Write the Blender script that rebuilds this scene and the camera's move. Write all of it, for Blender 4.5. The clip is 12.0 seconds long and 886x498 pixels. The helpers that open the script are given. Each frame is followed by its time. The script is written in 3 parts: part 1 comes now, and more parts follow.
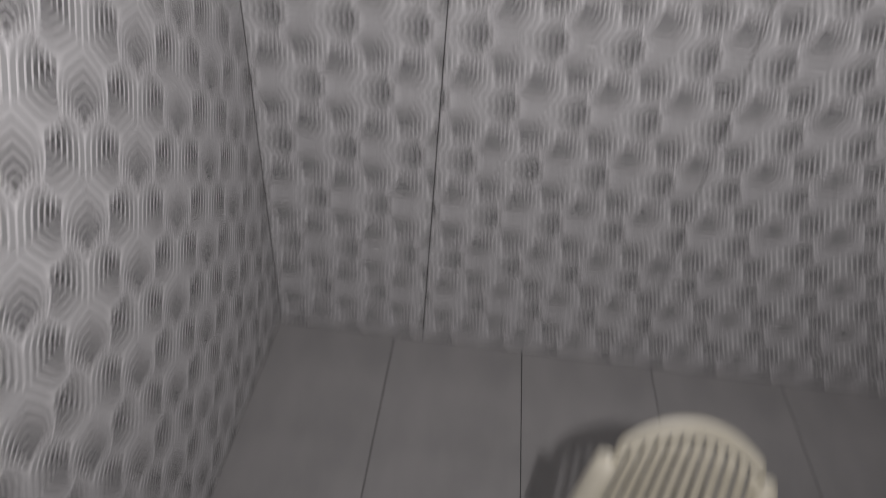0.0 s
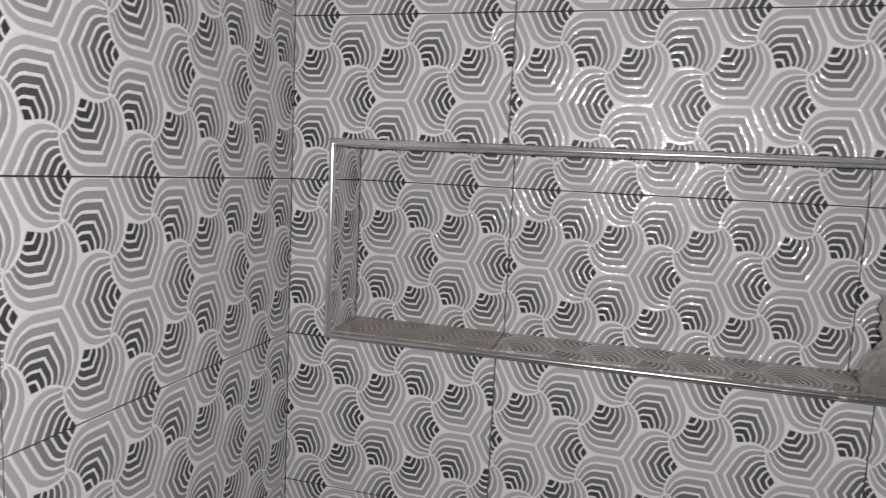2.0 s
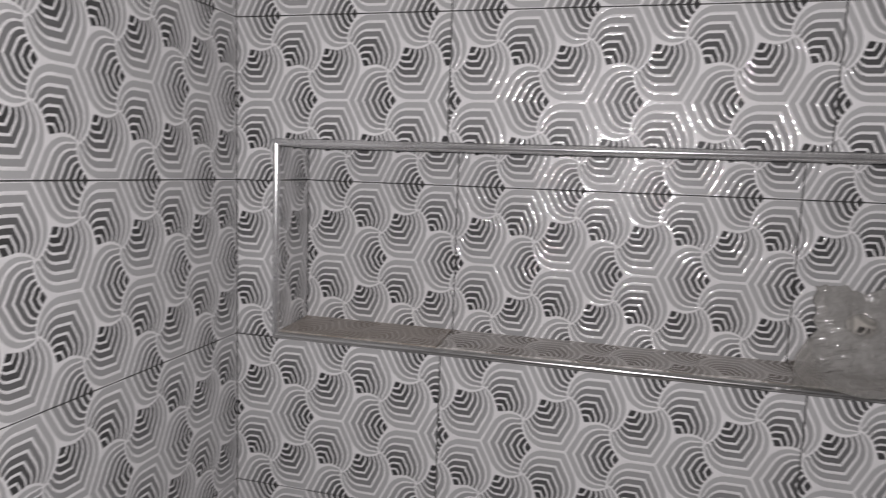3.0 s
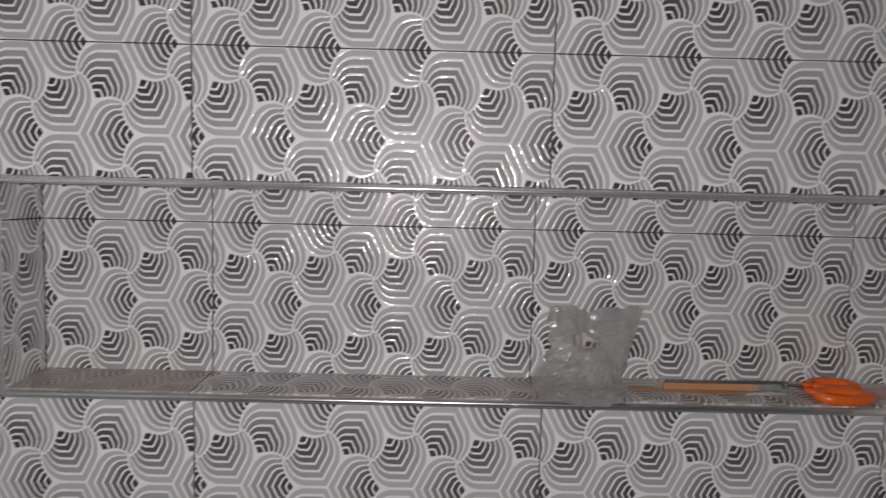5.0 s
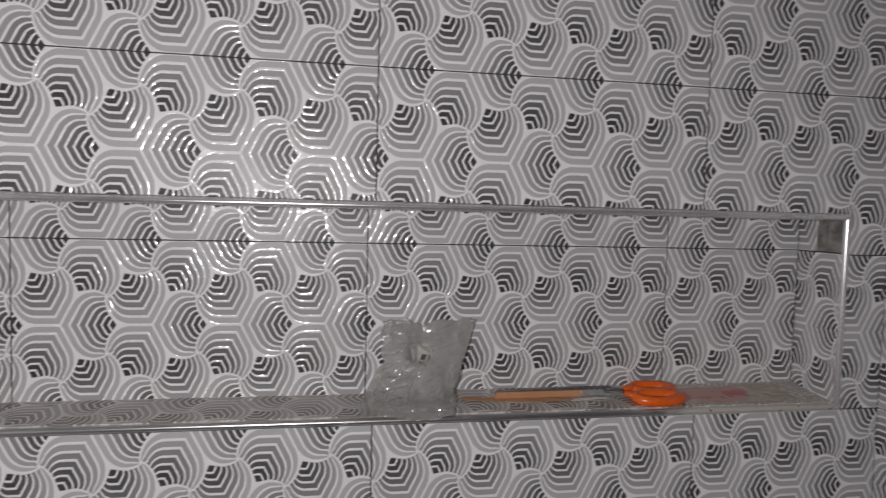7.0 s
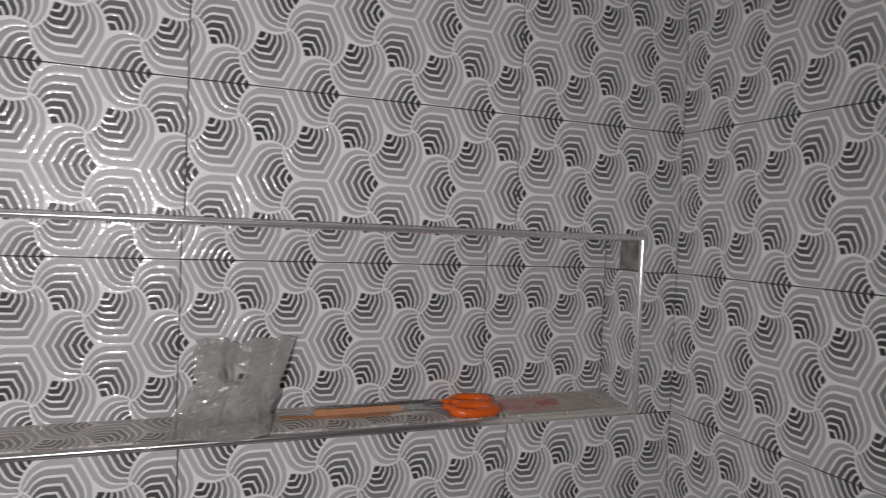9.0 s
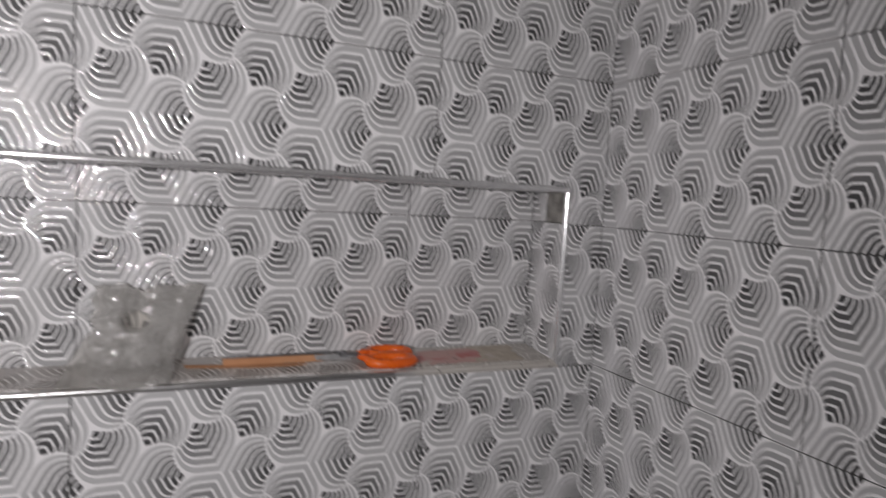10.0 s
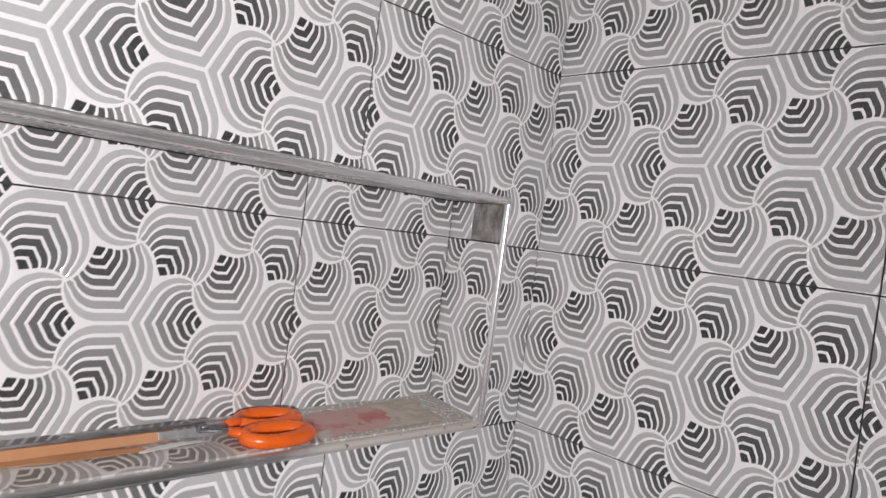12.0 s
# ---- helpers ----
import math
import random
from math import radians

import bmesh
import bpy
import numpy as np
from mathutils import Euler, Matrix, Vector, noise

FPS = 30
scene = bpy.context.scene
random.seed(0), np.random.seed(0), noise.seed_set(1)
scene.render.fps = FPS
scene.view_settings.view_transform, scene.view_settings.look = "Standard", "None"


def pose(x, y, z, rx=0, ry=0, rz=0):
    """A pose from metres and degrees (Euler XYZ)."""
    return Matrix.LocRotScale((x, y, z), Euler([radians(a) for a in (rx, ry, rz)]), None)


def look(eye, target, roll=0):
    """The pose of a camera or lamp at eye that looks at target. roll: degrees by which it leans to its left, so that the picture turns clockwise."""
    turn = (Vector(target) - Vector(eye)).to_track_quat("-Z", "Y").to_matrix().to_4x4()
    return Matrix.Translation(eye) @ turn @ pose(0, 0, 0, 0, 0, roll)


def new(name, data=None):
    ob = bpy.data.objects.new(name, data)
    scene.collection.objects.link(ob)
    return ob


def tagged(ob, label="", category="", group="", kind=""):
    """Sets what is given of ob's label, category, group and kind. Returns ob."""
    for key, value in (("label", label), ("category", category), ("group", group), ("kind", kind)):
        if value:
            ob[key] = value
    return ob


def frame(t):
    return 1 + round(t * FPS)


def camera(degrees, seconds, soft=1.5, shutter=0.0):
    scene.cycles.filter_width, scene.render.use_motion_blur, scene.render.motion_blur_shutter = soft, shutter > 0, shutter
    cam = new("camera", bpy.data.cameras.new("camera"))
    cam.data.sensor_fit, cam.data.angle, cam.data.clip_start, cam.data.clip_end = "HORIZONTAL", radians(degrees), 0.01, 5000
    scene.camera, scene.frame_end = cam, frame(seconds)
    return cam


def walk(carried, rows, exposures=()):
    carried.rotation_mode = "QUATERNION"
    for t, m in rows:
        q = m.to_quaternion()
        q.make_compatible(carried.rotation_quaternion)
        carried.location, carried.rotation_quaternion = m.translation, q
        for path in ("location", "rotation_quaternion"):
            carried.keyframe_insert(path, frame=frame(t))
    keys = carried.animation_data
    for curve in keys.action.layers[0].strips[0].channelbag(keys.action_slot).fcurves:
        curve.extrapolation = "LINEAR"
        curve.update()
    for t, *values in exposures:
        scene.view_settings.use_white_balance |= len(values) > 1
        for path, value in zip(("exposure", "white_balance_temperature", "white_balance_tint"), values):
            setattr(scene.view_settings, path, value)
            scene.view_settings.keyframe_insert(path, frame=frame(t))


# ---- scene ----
cam = camera(67.9, 12.0, soft=1.2, shutter=0.8)

# Path: seconds, eye, target, roll
PATH = [
    (0.0, (0.497, -1.269, 1.421), (0.439, 0.249, 0.12), 5.4),
    (0.0333, (0.504, -1.266, 1.428), (0.429, 0.282, 0.168), 5.2),
    (0.1, (0.519, -1.26, 1.443), (0.374, 0.327, 0.235), 4.8),
    (0.2, (0.541, -1.25, 1.465), (0.302, 0.401, 0.361), 4.1),
    (0.5, (0.558, -1.238, 1.535), (0.037, 0.576, 0.873), 0.1),
    (0.7, (0.53, -1.241, 1.515), (-0.056, 0.659, 1.303), 0.1),
    (0.9, (0.504, -1.194, 1.531), (-0.069, 0.709, 1.307), 1.7),
    (1.0, (0.509, -1.168, 1.532), (-0.055, 0.735, 1.283), 1.4),
    (1.5, (0.542, -1.128, 1.527), (0.065, 0.799, 1.288), 2.2),
    (2.0, (0.619, -1.136, 1.526), (0.092, 0.779, 1.294), 2.8),
    (2.5, (0.668, -1.128, 1.527), (0.12, 0.782, 1.295), 2.1),
    (2.7, (0.685, -1.122, 1.527), (0.143, 0.789, 1.291), 2.1),
    (4.5, (0.779, -1.115, 1.571), (0.716, 0.874, 1.373), 1.1),
    (5.0, (0.828, -1.11, 1.563), (0.843, 0.883, 1.399), 1.4),
    (5.5, (0.851, -1.105, 1.562), (0.942, 0.889, 1.443), 1.3),
    (6.0, (0.877, -1.1, 1.565), (1.088, 0.885, 1.453), 1.2),
    (6.5, (0.902, -1.096, 1.566), (1.191, 0.879, 1.439), 1.4),
    (8.3, (0.994, -1.133, 1.573), (1.57, 0.781, 1.508), 2.0),
    (8.5, (0.998, -1.135, 1.572), (1.621, 0.764, 1.517), 2.3),
    (9.0, (1.022, -1.141, 1.572), (1.741, 0.724, 1.516), 2.3),
    (9.5, (1.062, -1.15, 1.571), (1.811, 0.703, 1.502), 1.8),
    (10.0, (1.127, -1.15, 1.546), (1.934, 0.673, 1.385), 3.3),
    (10.5, (1.169, -1.085, 1.524), (2.094, 0.671, 1.275), 3.6),
    (11.0, (1.147, -0.889, 1.48), (2.262, 0.744, 1.177), 6.2),
    (11.4, (1.138, -0.762, 1.505), (2.477, 0.718, 1.376), 6.8),
    (11.5, (1.124, -0.747, 1.514), (2.464, 0.734, 1.403), 7.2),
    (12.0, (1.099, -0.705, 1.51), (2.485, 0.735, 1.458), 7.3),
]
EXPOSURES = [(0.0, -0.57), (0.5, -0.57), (1.0, -0.52), (1.5, -0.48), (2.5, -0.54), (4.5, -0.60), (5.5, -0.62), (6.5, -0.57), (8.5, -0.52), (9.0, -0.44), (9.5, -0.38), (10.0, -0.25), (10.5, -0.03), (11.0, 0.33), (11.5, 0.58), (12.0, 0.56)]
walk(cam, [(t, look(eye, target, roll)) for t, eye, target, roll in PATH], EXPOSURES)

# ---- light: one small white torch lamp inside the dark room, and a faint night sky outside ----
world = bpy.data.worlds.new("world")
scene.world = world
world.use_nodes = True
world.node_tree.nodes["Background"].inputs["Color"].default_value = (0.6, 0.65, 0.75, 1)
world.node_tree.nodes["Background"].inputs["Strength"].default_value = 0.02

torch = new("torch_light", bpy.data.lights.new("torch_light", "SPOT"))
torch.data.energy = 53.0
torch.data.spot_size = radians(166)
torch.data.spot_blend = 0.73
torch.data.color = (1.0, 0.957, 0.978)
torch.data.shadow_soft_size = 0.018
torch.matrix_world = look((0.73, -1.32, 1.575), (0.55, 0.0, 1.36))


# ---- node helpers ----
class Net:
    """A short way to write node arithmetic in one material."""

    def __init__(self, name):
        self.mat = bpy.data.materials.new(name)
        self.mat.use_nodes = True
        self.tree = self.mat.node_tree
        self.tree.nodes.clear()

    def node(self, kind, **settings):
        n = self.tree.nodes.new(kind)
        for key, value in settings.items():
            setattr(n, key, value)
        return n

    def put(self, socket, value):
        if isinstance(value, bpy.types.NodeSocket):
            self.tree.links.new(value, socket)
        else:
            socket.default_value = value

    def m(self, op, a, b=None, c=None):
        n = self.node("ShaderNodeMath", operation=op)
        for i, v in enumerate((a, b, c)):
            if v is not None:
                self.put(n.inputs[i], v)
        return n.outputs[0]

    def step(self, x, lo, hi):
        n = self.node("ShaderNodeMapRange", interpolation_type="SMOOTHSTEP")
        self.put(n.inputs[0], x)
        n.inputs[1].default_value, n.inputs[2].default_value = lo, hi
        n.inputs[3].default_value, n.inputs[4].default_value = 0.0, 1.0
        return n.outputs[0]

    def mix(self, fac, a, b, kind="MIX"):
        n = self.node("ShaderNodeMix", data_type="RGBA", blend_type=kind)
        self.put(n.inputs[0], fac)
        for i, v in ((6, a), (7, b)):
            self.put(n.inputs[i], v if isinstance(v, bpy.types.NodeSocket) else (*v, 1.0))
        return n.outputs[2]

    def noise(self, scale, detail=4.0, rough=0.55, vector=None):
        n = self.node("ShaderNodeTexNoise")
        n.inputs["Scale"].default_value = scale
        n.inputs["Detail"].default_value = detail
        n.inputs["Roughness"].default_value = rough
        self.put(n.inputs["Vector"], vector or self.where())
        return n.outputs["Fac"]

    def where(self):
        return self.node("ShaderNodeTexCoord").outputs["Object"]

    def ramp(self, fac, stops):
        n = self.node("ShaderNodeValToRGB")
        els = n.color_ramp.elements
        while len(els) < len(stops):
            els.new(0.5)
        for e, (p, v) in zip(els, stops):
            e.position = p
            e.color = (*v, 1) if isinstance(v, tuple) else (v, v, v, 1)
        self.put(n.inputs[0], fac)
        return n.outputs[0]

    def bump(self, height, distance, strength=1.0, normal=None):
        n = self.node("ShaderNodeBump")
        n.inputs["Strength"].default_value = strength
        n.inputs["Distance"].default_value = distance
        self.put(n.inputs["Height"], height)
        if normal:
            self.put(n.inputs["Normal"], normal)
        return n.outputs[0]

    def finish(self, color, rough, normal=None, **more):
        p = self.node("ShaderNodeBsdfPrincipled")
        self.put(p.inputs["Base Color"], color if isinstance(color, bpy.types.NodeSocket) else (*color, 1.0))
        self.put(p.inputs["Roughness"], rough)
        if normal:
            self.put(p.inputs["Normal"], normal)
        for key, value in more.items():
            self.put(p.inputs[key.replace("_", " ")], value)
        out = self.node("ShaderNodeOutputMaterial")
        self.tree.links.new(p.outputs[0], out.inputs[0])
        self.shader, self.out = p, out
        return self.mat


# ---- materials ----
PERIOD = 0.15          # one repeat of the printed motif, metres
ROW = 0.8660254
TIP = 0.640            # where the nested chevrons of a petal shrink to a point, on its axis
ARC = (0.3466, 0.0770)   # centre of the arc that closes a petal's shoulder, in motif repeats
ARC_R = 0.2617
HOLLOW = (0.760, 0.2617)  # the neighbour's arc, which cuts into the petal's open end
KNEE_SLOPE = 0.40     # where the straight edge turns into the arc, seen from the tip


def petals(net):
    """The petal print of the wall tiles: how much of a stripe lies at a point, and how far out from the petal's tip."""
    uv = net.node("ShaderNodeUVMap", uv_map="UVMap").outputs[0]
    sep = net.node("ShaderNodeSeparateXYZ")
    net.put(sep.inputs[0], uv)
    px = net.m("SUBTRACT", sep.outputs[0], 0.04)
    py = net.m("MULTIPLY", sep.outputs[1], ROW)
    mask, tone, low = None, None, None
    wobble = net.m("MULTIPLY_ADD", net.noise(240.0, 2.0), 0.10, -0.05)
    for k in range(3):
        c, s = math.cos(-k * 2 * math.pi / 3), math.sin(-k * 2 * math.pi / 3)
        qx = net.m("MULTIPLY_ADD", px, c, net.m("MULTIPLY", py, -s)) if k else px
        qy = net.m("MULTIPLY_ADD", px, s, net.m("MULTIPLY", py, c)) if k else py
        row = net.m("FLOOR", net.m("MULTIPLY_ADD", qy, 1 / ROW, 0.5))
        y = net.m("ABSOLUTE", net.m("MULTIPLY_ADD", row, -ROW, qy))
        x = net.m("FLOORED_MODULO", net.m("MULTIPLY_ADD", row, -0.5, qx), 1.0)
        back = net.m("MAXIMUM", net.m("SUBTRACT", TIP, x), 0.0)
        straight = net.m("MULTIPLY_ADD", back, 1 / TIP, net.m("MULTIPLY", y, 1 / (TIP * math.sqrt(3))))
        cx, cy = TIP - ARC[0], ARC[1]
        along = net.m("MULTIPLY_ADD", back, cx, net.m("MULTIPLY", y, cy))
        size = net.m("MULTIPLY_ADD", back, back, net.m("MULTIPLY_ADD", y, y, 1e-7))
        root = net.m("MAXIMUM", net.m("MULTIPLY_ADD", along, along, net.m("MULTIPLY", size, -(cx * cx + cy * cy - ARC_R ** 2))), 0.0)
        curved = net.m("DIVIDE", size, net.m("MAXIMUM", net.m("ADD", along, net.m("SQRT", root)), 1e-5))
        use_arc = net.m("GREATER_THAN", y, net.m("MULTIPLY", back, KNEE_SLOPE))
        reach = net.m("MULTIPLY_ADD", use_arc, net.m("SUBTRACT", curved, straight), straight)
        ox, oy = net.m("SUBTRACT", x, HOLLOW[0]), net.m("SUBTRACT", y, HOLLOW[1])
        inside = net.m("SUBTRACT", net.m("SQRT", net.m("MULTIPLY_ADD", ox, ox, net.m("MULTIPLY", oy, oy))), ARC_R)
        inside = net.m("MULTIPLY", inside, net.m("LESS_THAN", x, TIP))
        lean = net.m("DIVIDE", y, net.m("SQRT", size))
        bend = net.m("MULTIPLY_ADD", net.step(lean, 0.78, 0.91), -0.36, 1.0)
        far = net.m("SUBTRACT", 1.0, net.m("POWER", net.m("MAXIMUM", net.m("SUBTRACT", 1.0, reach), 0.0), bend))
        far = net.m("MAXIMUM", net.m("MULTIPLY_ADD", far, 1 / 0.93, -0.07 / 0.93), 0.0)
        far = net.m("ADD", far, net.m("MULTIPLY", net.m("SINE", net.m("MULTIPLY", far, math.pi)), 0.042))
        mouth = net.m("SUBTRACT", net.m("MULTIPLY_ADD", net.m("MINIMUM", y, 0.13), -0.75, 0.612), x)
        turn = net.m("MULTIPLY_ADD", far, 7.0, wobble)
        part_of = net.m("FRACT", turn)
        band = net.m("DIVIDE", net.m("FLOOR", turn), 7.0)
        off_mid = net.m("MULTIPLY", net.m("ABSOLUTE", net.m("SUBTRACT", part_of, 0.5)), net.m("GREATER_THAN", turn, 0.5))
        stripe = net.m("SUBTRACT", 1.0, net.step(off_mid, 0.305, 0.37))
        within = net.m("MULTIPLY", net.m("LESS_THAN", reach, 0.998), net.step(mouth, 0.0, 0.012))
        here = net.m("MULTIPLY", net.step(inside, 0.014, 0.024), within)
        dip = net.m("MULTIPLY", net.m("SUBTRACT", 1.0, net.step(off_mid, 0.27, 0.50)), net.m("MULTIPLY", net.step(inside, 0.0, 0.04), within))
        low = dip if low is None else net.m("MAXIMUM", low, dip)
        one = net.m("MULTIPLY", stripe, here)
        mask = one if mask is None else net.m("MAXIMUM", mask, one)
        shade = net.m("MULTIPLY", band, here)
        tone = shade if tone is None else net.m("MAXIMUM", tone, shade)
    return mask, tone, low


def tile_material(name, dust=0.0, dirt=(0.33, 0.30, 0.27), rough=0.10):
    """Glazed wall tile: raised white lines, grey printed stripes that darken towards each petal's tip."""
    net = Net(name)
    mask, tone, low = petals(net)
    grain = net.noise(260.0, 3.0)
    cloud = net.noise(7.0, 3.0)
    grey = net.ramp(tone, [(0.0, 0.036), (0.16, 0.050), (0.3, 0.085), (0.45, 0.16), (0.6, 0.28), (0.75, 0.425), (0.9, 0.555)])
    grey = net.mix(net.m("MULTIPLY", net.step(grain, 0.35, 0.75), 0.14), grey, (0.30, 0.30, 0.31))
    white = net.mix(cloud, (0.85, 0.84, 0.845), (0.89, 0.88, 0.88))
    color = net.mix(mask, white, grey)
    rnd = net.node("ShaderNodeObjectInfo").outputs["Random"]
    color = net.mix(net.m("MULTIPLY", rnd, 0.04), color, (0.55, 0.54, 0.55))
    smear = net.step(net.noise(3.2, 5.0, 0.6), 0.52, 0.72)
    color = net.mix(net.m("MULTIPLY", smear, 0.06), color, (0.42, 0.40, 0.38))
    if dust:
        film = net.m("MULTIPLY_ADD", net.noise(18.0, 5.0), 0.5, dust - 0.25)
        color = net.mix(film, color, dirt)
        long = net.node("ShaderNodeMapping")
        net.put(long.inputs[0], net.where())
        long.inputs["Scale"].default_value = (22.0, 40.0, 130.0)
        streaks = net.step(net.noise(1.0, 3.0, 0.6, long.outputs[0]), 0.66, 0.72)
        color = net.mix(net.m("MULTIPLY", streaks, 0.75), color, (0.14, 0.12, 0.11))
    ridge = net.m("SUBTRACT", 1.0, low)
    grit = net.noise(270.0, 2.0, 0.6)
    normal = net.bump(net.m("MULTIPLY_ADD", grit, 0.22, ridge), 0.0004, 1.0)
    uv = net.node("ShaderNodeUVMap", uv_map="UVMap").outputs[0]
    cells = net.node("ShaderNodeTexVoronoi", voronoi_dimensions="2D", feature="F1")
    cells.inputs["Scale"].default_value = 20.0
    cells.inputs["Randomness"].default_value = 0.75
    net.put(cells.inputs["Vector"], uv)
    dome = net.m("MAXIMUM", net.m("SUBTRACT", 1.0, net.m("POWER", net.m("MULTIPLY", cells.outputs["Distance"], 1 / 0.36), 2.0)), 0.0)
    away = net.node("ShaderNodeVectorMath", operation="SUBTRACT")
    net.put(away.inputs[0], uv)
    net.put(away.inputs[1], cells.outputs["Position"])
    swell = net.node("ShaderNodeVectorMath", operation="MULTIPLY_ADD")
    net.put(swell.inputs[0], away.outputs[0])
    swell.inputs[1].default_value = (2.6, 2.6, 0.0)
    swell.inputs[2].default_value = (0.5, 0.5, 1.0)
    round_off = net.node("ShaderNodeNormalMap", space="TANGENT", uv_map="UVMap")
    net.put(round_off.inputs["Color"], swell.outputs[0])
    glaze = net.bump(ridge, 0.00030, 1.0, round_off.outputs[0])
    gloss = net.m("MULTIPLY_ADD", net.noise(30.0, 4.0), 0.14, 0.30)
    flank = net.m("MINIMUM", net.m("MULTIPLY_ADD", low, 18.0, 0.75), 1.0)
    beads = net.step(dome, 0.25, 0.50)
    coat = net.m("MULTIPLY", net.m("SUBTRACT", 1.0, mask), net.m("MULTIPLY", flank, beads))
    made = net.finish(color, gloss, normal, Specular_IOR_Level=0.22)
    drops = net.node("ShaderNodeBsdfGlossy")
    drops.inputs["Roughness"].default_value = rough
    strength = net.node("ShaderNodeCombineColor")
    for socket in strength.inputs:
        net.put(socket, net.m("MULTIPLY", coat, 0.46))
    net.put(drops.inputs["Color"], strength.outputs[0])
    net.put(drops.inputs["Normal"], glaze)
    both = net.node("ShaderNodeAddShader")
    net.tree.links.new(net.shader.outputs[0], both.inputs[0])
    net.tree.links.new(drops.outputs[0], both.inputs[1])
    net.tree.links.new(both.outputs[0], net.out.inputs[0])
    return made


def plain_material(name, a, b, rough, scale=12.0, relief=0.0, fine=200.0, **more):
    net = Net(name)
    color = net.mix(net.step(net.noise(scale, 6.0, 0.6), 0.3, 0.7), a, b)
    height = net.m("ADD", net.noise(fine, 4.0), net.m("MULTIPLY", net.noise(scale, 3.0), 0.6))
    gloss = net.m("MULTIPLY_ADD", net.noise(scale * 2.3, 4.0), 0.16, rough - 0.08)
    return net.finish(color, gloss, net.bump(height, relief) if relief else None, **more)


tile_glaze = tile_material("patterned_tile_glaze")
sill_glaze = tile_material("dusty_tile_glaze", dust=0.48, dirt=(0.37, 0.32, 0.27), rough=0.10)
muddy_sill = tile_material("mud_smeared_tile", dust=0.80, dirt=(0.36, 0.31, 0.26), rough=0.2)
worn_sill = tile_material("cement_smeared_tile", dust=0.90, dirt=(0.52, 0.49, 0.445), rough=0.45)
grout = plain_material("dark_grout", (0.035, 0.034, 0.033), (0.07, 0.068, 0.065), 0.85, 40.0, 0.0006)
cement = plain_material("smeared_cement", (0.15, 0.145, 0.135), (0.34, 0.325, 0.30), 0.8, 30.0, 0.0025, 160.0)
plaster = plain_material("plain_plaster", (0.62, 0.61, 0.59), (0.70, 0.69, 0.67), 0.8, 5.0, 0.0008)
floor_glaze = plain_material("grey_floor_tile", (0.33, 0.325, 0.32), (0.40, 0.39, 0.385), 0.42, 6.0, 0.0003, 300.0)


def trim_material(name, along):
    """Rolled aluminium with a clear lacquer: fine streaks along its length, grey smudges and a sharp gloss."""
    net = Net(name)
    long = net.node("ShaderNodeMapping")
    net.put(long.inputs[0], net.where())
    long.inputs["Scale"].default_value = along
    streak = net.noise(1.0, 4.0, 0.6, long.outputs[0])
    smudge = net.step(net.noise(11.0, 5.0, 0.65), 0.50, 0.72)
    color = net.mix(net.step(streak, 0.35, 0.70), (0.74, 0.74, 0.745), (0.93, 0.93, 0.93))
    color = net.mix(net.m("MULTIPLY", smudge, 0.35), color, (0.36, 0.355, 0.35))
    gloss = net.m("MULTIPLY_ADD", streak, 0.16, 0.13)
    return net.finish(color, gloss, net.bump(streak, 0.00012), Metallic=0.80, Coat_Weight=0.8, Coat_Roughness=0.06)


steel_trim = trim_material("rolled_aluminium_level", (3.0, 420.0, 420.0))
upright_trim = trim_material("rolled_aluminium_upright", (420.0, 420.0, 3.0))


def dusty_trim_material():
    """Polished aluminium that dries under cement dust towards one end of the sill."""
    net = Net("cement_dusted_aluminium")
    sep = net.node("ShaderNodeSeparateXYZ")
    net.put(sep.inputs[0], net.where())
    patchy = net.step(net.m("MULTIPLY_ADD", net.noise(26.0, 5.0), 0.30, sep.outputs[0]), 1.66, 1.82)
    specks = net.step(net.noise(60.0, 5.0, 0.65), 0.60, 0.70)
    dust = net.m("MAXIMUM", patchy, net.m("MULTIPLY", specks, 0.5))
    color = net.mix(dust, (0.64, 0.635, 0.63), (0.52, 0.49, 0.45))
    color = net.mix(net.m("MULTIPLY", net.step(net.noise(90.0, 4.0), 0.64, 0.70), dust), color, (0.12, 0.11, 0.10))
    gloss = net.m("MULTIPLY_ADD", dust, 0.40, 0.28)
    return net.finish(color, gloss, net.bump(net.m("MULTIPLY", net.noise(140.0, 4.0), dust), 0.001), Metallic=net.m("SUBTRACT", 1.0, dust), Coat_Weight=net.m("MULTIPLY_ADD", dust, -0.8, 0.8), Coat_Roughness=0.06)


dusty_trim = dusty_trim_material()
beige_cement = plain_material("dried_beige_cement", (0.46, 0.40, 0.32), (0.58, 0.52, 0.44), 0.8, 45.0, 0.0012, 180.0)


# ---- geometry helpers ----
def mesh_from(name, verts, faces, material, smooth=False):
    me = bpy.data.meshes.new(name)
    me.from_pydata(verts, [], faces)
    me.materials.append(material)
    if smooth:
        me.shade_smooth()
    me.update()
    return me


def part(name, bm, material, parent, label=""):
    me = bpy.data.meshes.new(name)
    bm.normal_update()
    bm.to_mesh(me)
    bm.free()
    me.materials.append(material)
    ob = new(name, me)
    ob.parent = parent
    return tagged(ob, label)


